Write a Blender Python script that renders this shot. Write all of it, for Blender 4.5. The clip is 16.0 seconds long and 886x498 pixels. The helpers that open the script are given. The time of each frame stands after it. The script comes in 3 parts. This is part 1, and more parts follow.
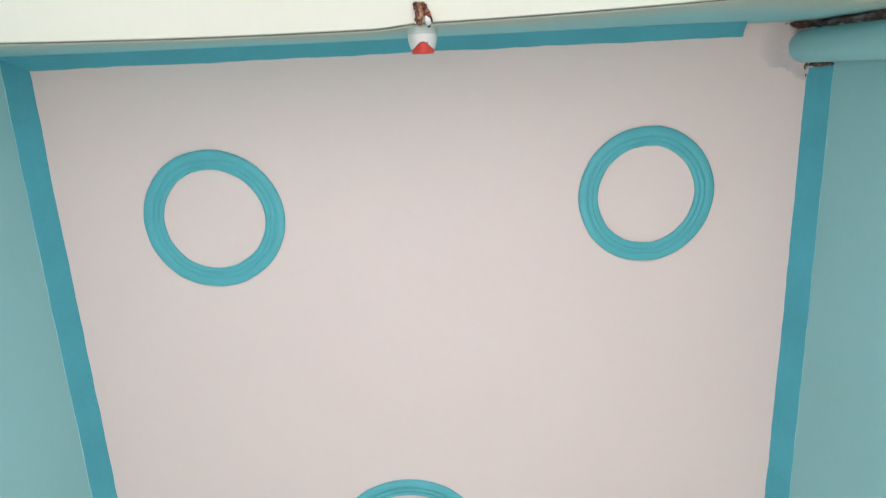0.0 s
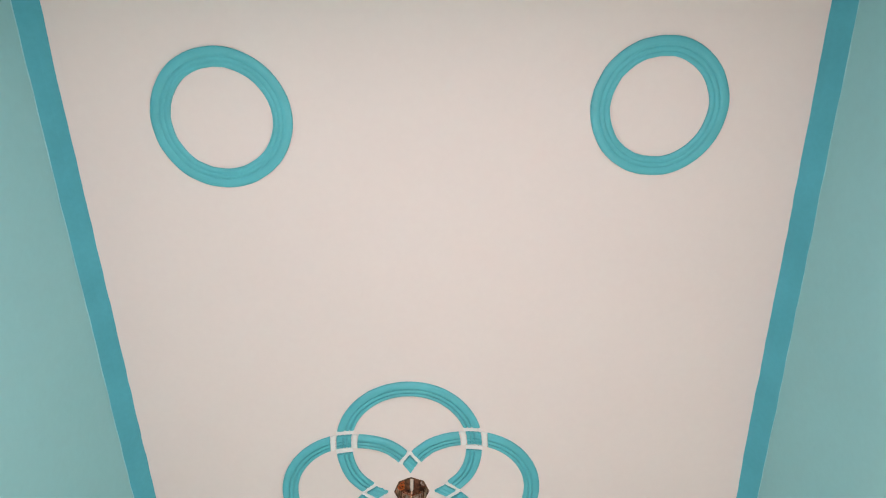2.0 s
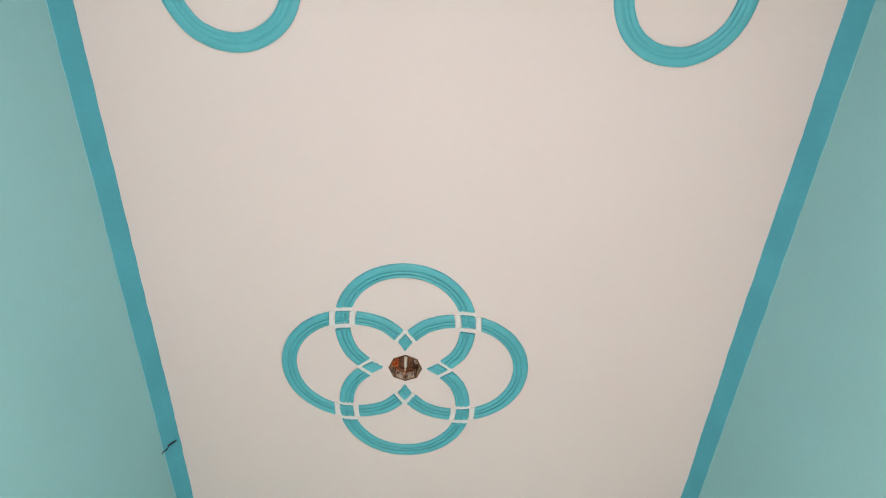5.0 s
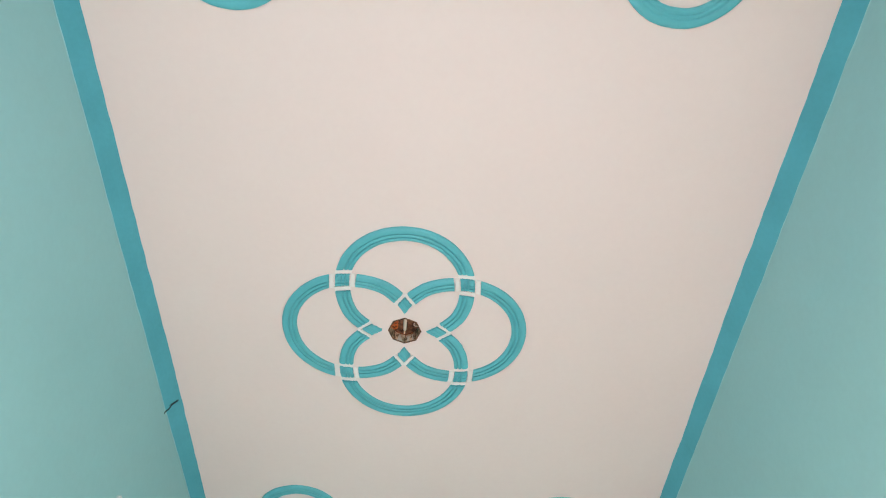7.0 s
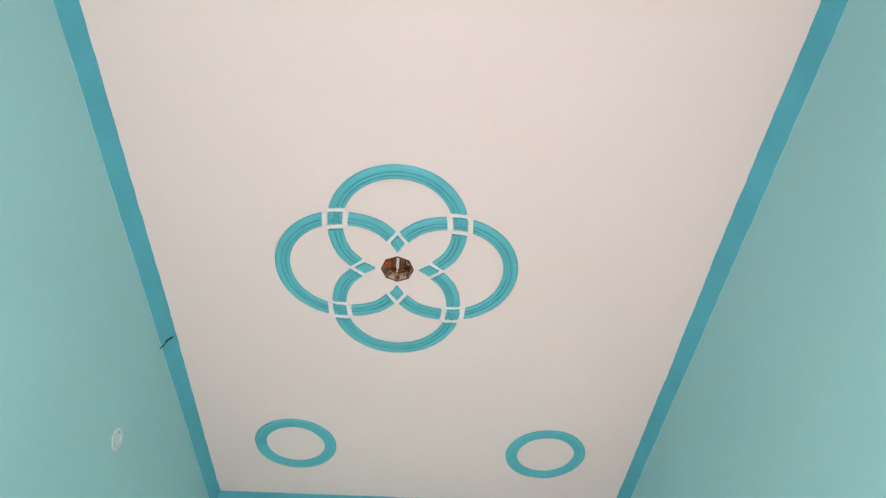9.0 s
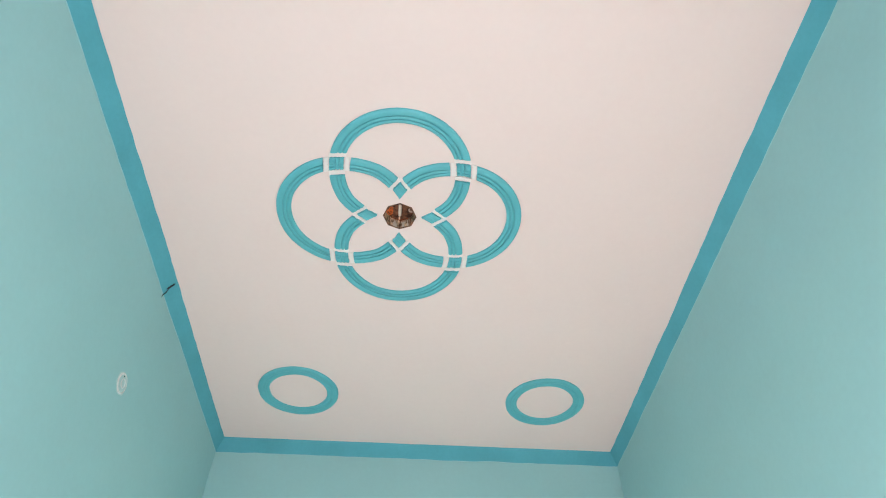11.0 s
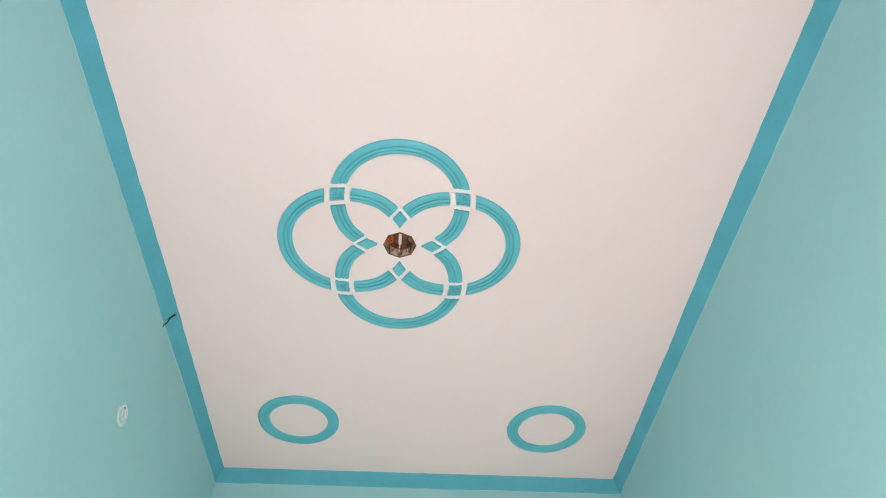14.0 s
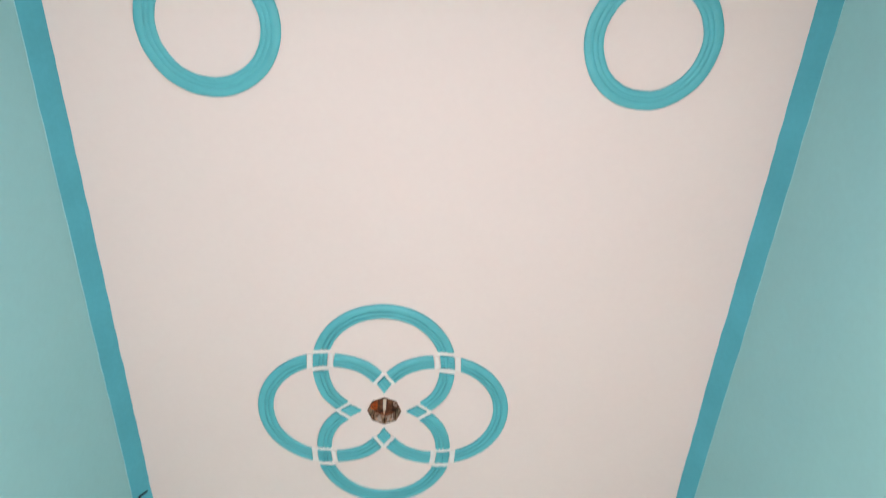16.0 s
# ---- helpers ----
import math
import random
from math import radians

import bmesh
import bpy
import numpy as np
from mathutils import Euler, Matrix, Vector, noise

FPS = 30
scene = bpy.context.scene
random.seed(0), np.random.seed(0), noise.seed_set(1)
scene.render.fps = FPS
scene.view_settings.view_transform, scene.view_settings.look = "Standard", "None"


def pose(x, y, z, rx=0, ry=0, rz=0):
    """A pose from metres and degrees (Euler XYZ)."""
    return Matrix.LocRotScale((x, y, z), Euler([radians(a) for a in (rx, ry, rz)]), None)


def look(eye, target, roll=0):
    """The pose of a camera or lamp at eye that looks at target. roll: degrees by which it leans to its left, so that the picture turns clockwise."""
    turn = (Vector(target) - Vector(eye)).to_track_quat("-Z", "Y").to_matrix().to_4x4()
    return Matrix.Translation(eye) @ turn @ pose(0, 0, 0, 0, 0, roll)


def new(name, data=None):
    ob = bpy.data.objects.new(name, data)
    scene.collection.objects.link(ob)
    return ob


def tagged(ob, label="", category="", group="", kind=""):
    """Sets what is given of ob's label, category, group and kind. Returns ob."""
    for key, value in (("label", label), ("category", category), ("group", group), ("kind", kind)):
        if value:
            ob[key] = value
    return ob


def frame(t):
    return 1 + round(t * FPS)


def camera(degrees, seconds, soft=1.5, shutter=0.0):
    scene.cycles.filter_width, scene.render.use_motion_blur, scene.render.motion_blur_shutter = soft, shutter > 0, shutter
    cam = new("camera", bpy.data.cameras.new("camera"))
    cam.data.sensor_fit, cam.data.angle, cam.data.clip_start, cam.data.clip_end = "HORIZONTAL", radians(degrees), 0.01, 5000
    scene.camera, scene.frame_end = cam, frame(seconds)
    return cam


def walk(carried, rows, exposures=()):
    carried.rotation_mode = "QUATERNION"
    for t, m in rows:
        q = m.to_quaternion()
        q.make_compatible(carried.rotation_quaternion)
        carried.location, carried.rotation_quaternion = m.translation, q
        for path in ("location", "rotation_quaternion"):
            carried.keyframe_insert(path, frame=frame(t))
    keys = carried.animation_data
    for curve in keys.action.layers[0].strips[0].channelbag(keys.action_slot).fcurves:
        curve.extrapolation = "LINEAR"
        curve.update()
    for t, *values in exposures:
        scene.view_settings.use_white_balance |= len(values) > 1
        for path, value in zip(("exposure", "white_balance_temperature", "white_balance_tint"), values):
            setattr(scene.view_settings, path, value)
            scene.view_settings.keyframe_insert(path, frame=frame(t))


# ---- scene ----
H = 3.05                      # ceiling height
XL, XR, YN, YF = -0.932, 1.195, -1.764, 1.597

# ---- camera ----
cam = camera(69.22, 16.0, soft=1.1, shutter=0.5)
PATH = [
    (0, 0.124, -1.664, 1.279, 75.17, 1.76, 2.70),
    (0.5, 0.123, -1.652, 1.273, 72.74, 1.67, 2.05),
    (1, 0.120, -1.633, 1.266, 70.75, 1.82, 2.27),
    (1.5, 0.122, -1.615, 1.260, 68.61, 1.34, 1.07),
    (2, 0.110, -1.620, 1.259, 68.44, 0.99, 1.05),
    (2.5, 0.111, -1.625, 1.258, 66.35, 0.54, 0.94),
    (3, 0.107, -1.601, 1.254, 65.16, 0.33, -0.16),
    (3.5, 0.120, -1.579, 1.255, 63.79, -0.33, -0.34),
    (4, 0.115, -1.573, 1.245, 63.03, -0.18, -0.90),
    (4.5, 0.105, -1.573, 1.239, 61.40, -0.88, -0.90),
    (5, 0.107, -1.572, 1.240, 59.61, -0.78, -2.08),
    (7.5, 0.098, -1.556, 1.227, 55.94, -0.79, -2.79),
    (8, 0.098, -1.553, 1.229, 54.62, -0.52, -3.15),
    (8.5, 0.100, -1.550, 1.226, 53.26, -0.39, -2.98),
    (9, 0.097, -1.548, 1.221, 51.67, -0.41, -3.22),
    (9.5, 0.098, -1.536, 1.218, 49.68, -0.49, -2.93),
    (11.8, 0.071, -1.503, 1.205, 47.83, -0.14, -3.79),
    (12, 0.070, -1.507, 1.206, 48.14, -0.04, -3.74),
    (12.5, 0.072, -1.514, 1.205, 49.14, 0.07, -3.62),
    (13, 0.071, -1.524, 1.209, 49.34, 0.20, -3.83),
    (13.5, 0.077, -1.528, 1.209, 49.31, -0.04, -3.51),
    (14, 0.076, -1.529, 1.205, 50.08, 0.02, -3.20),
    (14.5, 0.081, -1.539, 1.205, 51.97, -0.12, -2.99),
    (15, 0.081, -1.554, 1.213, 56.15, 0.57, -3.06),
    (15.2, 0.084, -1.556, 1.220, 57.01, 0.94, -3.10),
    (15.5, 0.092, -1.575, 1.210, 58.26, 1.18, -2.60),
    (16, 0.103, -1.570, 1.227, 63.41, 1.32, -2.51),
]
walk(cam, [(t, pose(x, y, z, 90 + pitch, roll, yaw)) for t, x, y, z, pitch, roll, yaw in PATH],
     exposures=[(0.0, 1.93, 6500, 25), (1.5, 1.93, 6750, 25), (5.0, 1.92, 6800, 23.5), (7.5, 2.02, 6750, 24.5), (9.5, 2.06, 6700, 26), (12.0, 2.17, 6700, 28), (14.5, 2.17, 6700, 27.5), (15.0, 2.07, 6700, 27), (16.0, 2.05, 6700, 26)])

# ---- world and sun ----
world = bpy.data.worlds.new("sky")
scene.world = world
world.use_nodes = True
wn = world.node_tree
sky = wn.nodes.new("ShaderNodeTexSky")
sky.sky_type = "NISHITA"
sky.sun_disc = False
sky.sun_elevation = radians(38)
sky.sun_rotation = radians(194.8)
wn.links.new(sky.outputs[0], wn.nodes["Background"].inputs[0])
wn.nodes["Background"].inputs[1].default_value = 0.12
sun_data = bpy.data.lights.new("sun", "SUN")
sun_data.energy = 4.5
sun_data.angle = radians(0.5)
sun_data.color = (1.0, 0.95, 0.88)
sun = new("sun", sun_data)
sun.matrix_world = look((-0.95, -3.6, 2.95), (0, 0, 0))


# ---- materials ----
def paint(name, color, rough=0.6, vary=0.04, big=1.3, fine=60.0, bump=0.15, stain=None, stain_amount=0.0, sharp=0.25, gloss=0.5):
    """Painted plaster: slow mottling, fine grain, and a fine relief."""
    m = bpy.data.materials.new(name)
    m.use_nodes = True
    nt = m.node_tree
    n, l = nt.nodes, nt.links
    b = n["Principled BSDF"]
    b.inputs["Roughness"].default_value = rough
    b.inputs["Specular IOR Level"].default_value = gloss
    co = n.new("ShaderNodeTexCoord")
    n1 = n.new("ShaderNodeTexNoise")
    n1.inputs["Scale"].default_value = big
    n1.inputs["Detail"].default_value = 4
    n2 = n.new("ShaderNodeTexNoise")
    n2.inputs["Scale"].default_value = fine
    n2.inputs["Detail"].default_value = 3
    for q in (n1, n2):
        l.new(co.outputs["Object"], q.inputs["Vector"])
    add = n.new("ShaderNodeMath")
    add.operation = "MULTIPLY_ADD"
    add.inputs[1].default_value = 0.4
    l.new(n2.outputs["Fac"], add.inputs[0])
    l.new(n1.outputs["Fac"], add.inputs[2])
    ramp = n.new("ShaderNodeValToRGB")
    ramp.color_ramp.elements[0].position = 0.70 - sharp
    ramp.color_ramp.elements[1].position = 0.70 + sharp
    other = stain or [c * (1 - 2 * vary) for c in color]
    ramp.color_ramp.elements[0].color = (*[c * (1 - vary) + (o - c) * stain_amount for c, o in zip(color, other)], 1)
    ramp.color_ramp.elements[1].color = (*[min(1, c * (1 + vary)) for c in color], 1)
    l.new(add.outputs[0], ramp.inputs[0])
    l.new(ramp.outputs[0], b.inputs["Base Color"])
    bp = n.new("ShaderNodeBump")
    bp.inputs["Strength"].default_value = bump
    bp.inputs["Distance"].default_value = 0.004
    l.new(add.outputs[0], bp.inputs["Height"])
    l.new(bp.outputs[0], b.inputs["Normal"])
    return m


CEILING = paint("ceiling_white_paint", (0.86, 0.772, 0.742), 0.85, 0.02, 1.1, 45, 0.06, gloss=0.2)
WALL = paint("pale_teal_wall_paint", (0.32, 0.64, 0.66), 0.8, 0.035, 1.4, 50, 0.07, gloss=0.15)
TEAL = paint("deep_teal_paint", (0.080, 0.438, 0.535), 0.75, 0.08, 5, 70, gloss=0.15)
BRIGHT = paint("turquoise_moulding_paint", (0.082, 0.51, 0.58), 0.5, 0.05, 9, 120)
WHITE = paint("white_gloss_paint", (0.88, 0.88, 0.86), 0.5, 0.03, 12, 150)
PALE = paint("pale_edge_paint", (0.42, 0.67, 0.68), 0.55, 0.06, 20, 150)
CREAM = paint("cream_paint_and_highlight", (0.74, 0.66, 0.57), 0.6, 0.12, 60, 200)
PALE_LINE = paint("pale_cornice_line", (0.31, 0.645, 0.685), 0.55, 0.1, 12, 90)
CHALK = paint("chalky_white", (0.72, 0.79, 0.78), 0.7, 0.15, 60, 200)
SOFFIT = paint("white_soffit_paint", (0.635, 0.70, 0.595), 0.7, 0.03, 2, 60)
CEMENT = paint("raw_cement_patch", (0.76, 0.715, 0.71), 0.85, 0.03, 9, 90, 0.5, (0.60, 0.585, 0.60), 0.8, 0.12)
DARK = paint("broken_brick", (0.10, 0.06, 0.05), 0.95, 0.55, 30, 160, 0.9, (0.55, 0.50, 0.47), 0.5, 0.09)
BROWN = paint("dark_red_brown_cord", (0.26, 0.075, 0.03), 0.8, 0.6, 70, 200, 0.8, None, 0.0, 0.1)
DARK_CORD = paint("very_dark_brown_cord", (0.085, 0.04, 0.025), 0.85, 0.6, 80, 200, 0.8, None, 0.0, 0.1)
RUST = paint("rusty_sheet_metal", (0.16, 0.072, 0.036), 0.65, 0.75, 45, 200, 0.6, None, 0.0, 0.12)
LIT_SMEAR = paint("lit_smeared_metal", (0.72, 0.52, 0.35), 0.6, 0.30, 48, 170, 0.5, (0.20, 0.11, 0.06), 0.60, 0.12)
ORANGE = paint("orange_cable_insulation", (0.75, 0.16, 0.03), 0.4, 0.05, 20, 100)
RED = paint("red_plastic", (0.62, 0.05, 0.03), 0.35, 0.04, 20, 100, 0.05)
OPAL = paint("white_opal_plastic", (0.68, 0.70, 0.67), 0.3, 0.02, 20, 100, 0.03)
INK = paint("dark_crack", (0.015, 0.02, 0.025), 0.9, 0.2, 40, 100)
EDGE = paint("dark_lintel_line", (0.13, 0.12, 0.09), 0.8, 0.35, 20, 80)
TAN = paint("tan_cord", (0.34, 0.18, 0.095), 0.8, 0.5, 70, 200, 0.6, None, 0.0, 0.1)
FLOOR = paint("beige_floor_tile", (0.66, 0.46, 0.385), 0.5, 0.06, 2, 40)
BULB_BASE = paint("pale_grey_green_paint", (0.52, 0.62, 0.575), 0.5, 0.06, 30, 150)
MAROON = paint("dark_red_seam", (0.12, 0.02, 0.018), 0.6, 0.3, 60, 200)


def pale_edged_lintel():
    """Teal wall paint that turns unevenly to a pale grey-green towards the lower edge."""
    m = paint("pale_edged_lintel", (0.32, 0.64, 0.66), 0.8, 0.035, 1.4, 50, 0.07, gloss=0.15)
    n, l = m.node_tree.nodes, m.node_tree.links
    b = n["Principled BSDF"]
    under = b.inputs["Base Color"].links[0].from_socket
    co = n.new("ShaderNodeTexCoord")
    xyz = n.new("ShaderNodeSeparateXYZ")
    l.new(co.outputs["Object"], xyz.inputs[0])
    streak = n.new("ShaderNodeTexNoise")
    streak.inputs["Scale"].default_value = 3.5
    streak.inputs["Detail"].default_value = 6
    l.new(co.outputs["Object"], streak.inputs["Vector"])
    edge = n.new("ShaderNodeMapRange")
    edge.inputs["From Min"].default_value = H - 0.462
    edge.inputs["From Max"].default_value = H - 0.13
    edge.inputs["To Min"].default_value = 1.15
    edge.inputs["To Max"].default_value = -0.30
    l.new(xyz.outputs["Z"], edge.inputs["Value"])
    mask = n.new("ShaderNodeMath")
    mask.operation = "MULTIPLY_ADD"
    mask.use_clamp = True
    mask.inputs[1].default_value = 0.9
    l.new(streak.outputs["Fac"], mask.inputs[0])
    shift = n.new("ShaderNodeMath")
    shift.operation = "SUBTRACT"
    shift.inputs[1].default_value = 0.52
    l.new(edge.outputs[0], shift.inputs[0])
    l.new(shift.outputs[0], mask.inputs[2])
    mix = n.new("ShaderNodeMix")
    mix.data_type = "RGBA"
    l.new(mask.outputs[0], mix.inputs["Factor"])
    l.new(under, mix.inputs[6])
    mix.inputs[7].default_value = (0.50, 0.575, 0.50, 1)
    l.new(mix.outputs[2], b.inputs["Base Color"])
    return m


def feathered_cement(x, y):
    """Grey cement round a pipe at (x, y), its edge feathered out under the white ceiling paint."""
    m = paint("feathered_cement", (0.60, 0.575, 0.585), 0.85, 0.07, 9, 90, 0.5)
    n, l = m.node_tree.nodes, m.node_tree.links
    b = n["Principled BSDF"]
    cement = b.inputs["Base Color"].links[0].from_socket
    co = n.new("ShaderNodeTexCoord")
    blot = n.new("ShaderNodeTexNoise")
    blot.inputs["Scale"].default_value = 14
    blot.inputs["Detail"].default_value = 5
    l.new(co.outputs["Object"], blot.inputs["Vector"])
    away = n.new("ShaderNodeVectorMath")
    away.operation = "DISTANCE"
    away.inputs[1].default_value = (x, y, H)
    l.new(co.outputs["Object"], away.inputs[0])
    feather = n.new("ShaderNodeMapRange")
    feather.inputs["From Min"].default_value = 0.070
    feather.inputs["From Max"].default_value = 0.150
    feather.inputs["To Min"].default_value = -0.35
    feather.inputs["To Max"].default_value = 0.75
    l.new(away.outputs["Value"], feather.inputs["Value"])
    mask = n.new("ShaderNodeMath")
    mask.operation = "ADD"
    mask.use_clamp = True
    l.new(feather.outputs[0], mask.inputs[0])
    l.new(blot.outputs["Fac"], mask.inputs[1])
    mix = n.new("ShaderNodeMix")
    mix.data_type = "RGBA"
    l.new(mask.outputs[0], mix.inputs["Factor"])
    l.new(cement, mix.inputs[6])
    mix.inputs[7].default_value = (0.85, 0.755, 0.725, 1)
    l.new(mix.outputs[2], b.inputs["Base Color"])
    return m


LINTEL_FACE = pale_edged_lintel()
GROUND = paint("pale_concrete_ground", (0.36, 0.345, 0.32), 0.9, 0.12, 0.6, 12)


# ---- building helpers ----
def mesh_of(name, bm, material, smooth=False):
    bmesh.ops.recalc_face_normals(bm, faces=bm.faces)
    me = bpy.data.meshes.new(name)
    bm.to_mesh(me)
    bm.free()
    for poly in me.polygons:
        poly.use_smooth = smooth
    me.materials.append(material)
    return me


def part(name, bm, material, parent=None, label="", smooth=False):
    ob = new(name, mesh_of(name, bm, material, smooth))
    ob.parent = parent
    if label:
        tagged(ob, label)
    return ob


def box(bm, x0, y0, z0, x1, y1, z1):
    v = [bm.verts.new((x, y, z)) for z in (z0, z1) for y in (y0, y1) for x in (x0, x1)]
    for f in ((0, 1, 3, 2), (4, 5, 7, 6), (0, 1, 5, 4), (2, 3, 7, 6), (0, 2, 6, 4), (1, 3, 7, 5)):
        bm.faces.new([v[i] for i in f])
    return v


def grid_tube(bm, rings, closed=False, caps=True):
    """Quads between successive rings of points; each ring is a closed loop."""
    vs = [[bm.verts.new(p) for p in r] for r in rings]
    pairs = list(zip(vs, vs[1:])) + ([(vs[-1], vs[0])] if closed else [])
    for a, b in pairs:
        for i in range(len(a)):
            j = (i + 1) % len(a)
            bm.faces.new((a[i], a[j], b[j], b[i]))
    if caps and not closed:
        bm.faces.new(vs[0])
        bm.faces.new(vs[-1])
    return vs


def tube(bm, points, radius, sides=8):
    """A round bar along a line of points."""
    pts = [Vector(p) for p in points]
    rings = []
    for i, p in enumerate(pts):
        d = (pts[min(i + 1, len(pts) - 1)] - pts[max(i - 1, 0)]).normalized()
        a = d.orthogonal().normalized() if abs(d.z) > 0.9 else d.cross(Vector((0, 0, 1))).normalized()
        b = d.cross(a)
        r = radius[i] if isinstance(radius, (list, tuple)) else radius
        rings.append([p + r * (math.cos(t) * a + math.sin(t) * b) for t in [2 * math.pi * k / sides for k in range(sides)]])
    grid_tube(bm, rings)


def lathe(bm, profile, centre, axis, sides=32):
    """Turn (radius, height) pairs round an axis."""
    axis = Vector(axis).normalized()
    a = axis.orthogonal().normalized()
    b = axis.cross(a)
    c = Vector(centre)
    grid_tube(bm, [[c + h * axis + max(r, 1e-4) * (math.cos(t) * a + math.sin(t) * b)
                    for t in [2 * math.pi * k / sides for k in range(sides)]] for r, h in profile])


def wob(x, seed, size=1.0):
    return noise.noise(Vector((x * size, seed * 7.3, 1.7)))


def near_wall_y(x, s=0.0):
    """The front wall: straight at the ceiling (s = 0), its plaster bulging unevenly at the lintel's edge (s = 1)."""
    k = min(1.0, max(0.0, (0.125 - x) / 0.09))
    edge = -1.7615 - 0.027 * (x + 0.13) ** 2 + 0.0062 * k * k * (3 - 2 * k)
    far = min(1.0, max(0.0, (x - 0.72) / 0.36))
    edge += (-1.7655 - edge) * far * far * (3 - 2 * far)
    return -1.7655 + s * (edge + 1.7655)


# ---- setting ----
def structure(name, bm, material, label, category):
    return tagged(part(name, bm, material), label, category, kind="structure")


bm = bmesh.new()
box(bm, -60, -60, -0.35, 60, 60, -0.15)
structure("ground", bm, GROUND, "pale dry concrete ground outside the room", "ground")
bm = bmesh.new()
box(bm, XL - 0.2, YN - 0.28, -0.15, XR + 0.2, YF + 0.2, 0)
structure("floor", bm, FLOOR, "plain beige floor of the empty room", "floor")
bm = bmesh.new()
box(bm, XL - 0.2, YN - 0.28, 0, XL, YF + 0.2, H + 0.15)
wall_west = structure("wall_west", bm, WALL, "pale teal painted plaster side wall", "wall")
bm = bmesh.new()
box(bm, XR, YN - 0.28, 0, XR + 0.2, YF + 0.2, H + 0.15)
structure("wall_east", bm, WALL, "pale teal painted plaster side wall", "wall")
bm = bmesh.new()
box(bm, XL, YF, 0, XR, YF + 0.2, H + 0.15)
structure("wall_north", bm, WALL, "pale teal painted plaster end wall", "wall")

# front wall: a lintel over a wide opening, and two jambs
LINTEL = H - 0.462
# unseen ends: the opening's width is set to balance light across the ceiling
OPEN_L, OPEN_R = -0.88, 0.82
bm = bmesh.new()
N = 96
rows = []
for i in range(N + 1):
    x = XL + (XR - XL) * i / N
    z = LINTEL + 0.003 * wob(x, 3, 6)
    face = [(x, near_wall_y(x, q), H + (z + 0.006 - H) * q) for q in (0.0, 0.25, 0.5, 0.75, 1.0)]
    rows.append(face + [(x, near_wall_y(x, 1) - 0.006, z), (x, YN - 0.28, z), (x, YN - 0.28, H)])
grid_tube(bm, rows)
wall_south = structure("wall_south", bm, LINTEL_FACE, "teal plaster lintel, unevenly paler towards its lower edge", "wall")
bm = bmesh.new()
rows = []
for i in range(N + 1):
    x = OPEN_L + (OPEN_R - OPEN_L) * i / N
    y = near_wall_y(x, 1) - 0.006
    z = LINTEL + 0.003 * wob(x, 3, 6)
    rows.append([(x, y, z + 0.001), (x, y, z - 0.004), (x, YN - 0.278, z - 0.004), (x, YN - 0.278, z + 0.001)])
grid_tube(bm, rows)
soffit = structure("soffit", bm, SOFFIT, "white painted underside of the lintel, daylit", "soffit")
# thin dark line drawn along the lintel's lower edge
bm = bmesh.new()
tube(bm, [(x, near_wall_y(x, 1) - 0.0035, LINTEL + 0.003 * wob(x, 3, 6) + 0.0005) for x in [XL + (OPEN_R - XL) * i / N for i in range(N + 1)]], 0.0009, 6)
structure("lintel_edge", bm, EDGE, "thin dark line along the lintel edge", "trim")
for name, x0, x1 in (("wall_south_west", XL, OPEN_L), ("wall_south_east", OPEN_R, XR)):
    bm = bmesh.new()
    box(bm, x0, YN - 0.28, 0, x1, YN - 0.03, LINTEL - 0.006)
    structure(name, bm, WALL, "pale teal plaster jamb beside the front opening", "wall")

# ceiling slab with an eight-sided hole for the fan box
BOX_C, BOX_R = Vector((0.001, 0.002, H)), 0.0612
OCT = [math.radians(90 + 45 * k) for k in range(8)]
bm = bmesh.new()
inner = [bm.verts.new((BOX_C.x + BOX_R * math.cos(a), BOX_C.y + BOX_R * math.sin(a), H)) for a in OCT]
up = [bm.verts.new((v.co.x, v.co.y, H + 0.15)) for v in inner]
corners = [(0, YF + 0.1), (XL - 0.1, YF + 0.1), (XL - 0.1, 0), (XL - 0.1, YN - 0.1), (0, YN - 0.1), (XR + 0.1, YN - 0.1), (XR + 0.1, 0), (XR + 0.1, YF + 0.1)]
corners = [(min(max(x, XL), XR), min(max(y, YN - 0.05), YF)) for x, y in corners]
outer = [bm.verts.new((x, y, H)) for x, y in corners]
outer_up = [bm.verts.new((x, y, H + 0.15)) for x, y in corners]
for i in range(8):
    j = (i + 1) % 8
    bm.faces.new((inner[i], inner[j], outer[j], outer[i]))
    bm.faces.new((up[i], up[j], outer_up[j], outer_up[i]))
    bm.faces.new((inner[i], inner[j], up[j], up[i]))
    bm.faces.new((outer[i], outer[j], outer_up[j], outer_up[i]))
ceiling = structure("ceiling", bm, CEILING, "flat off-white painted plaster ceiling", "ceiling")
bm = bmesh.new()
box(bm, XL - 0.2, YN - 0.28, H + 0.15, XR + 0.2, YF + 0.2, H + 0.3)
structure("roof_slab", bm, GROUND, "concrete roof slab over the room", "roof")

# cornice: an angled plaster fillet round the top of the walls
A, B = 0.033, 0.070


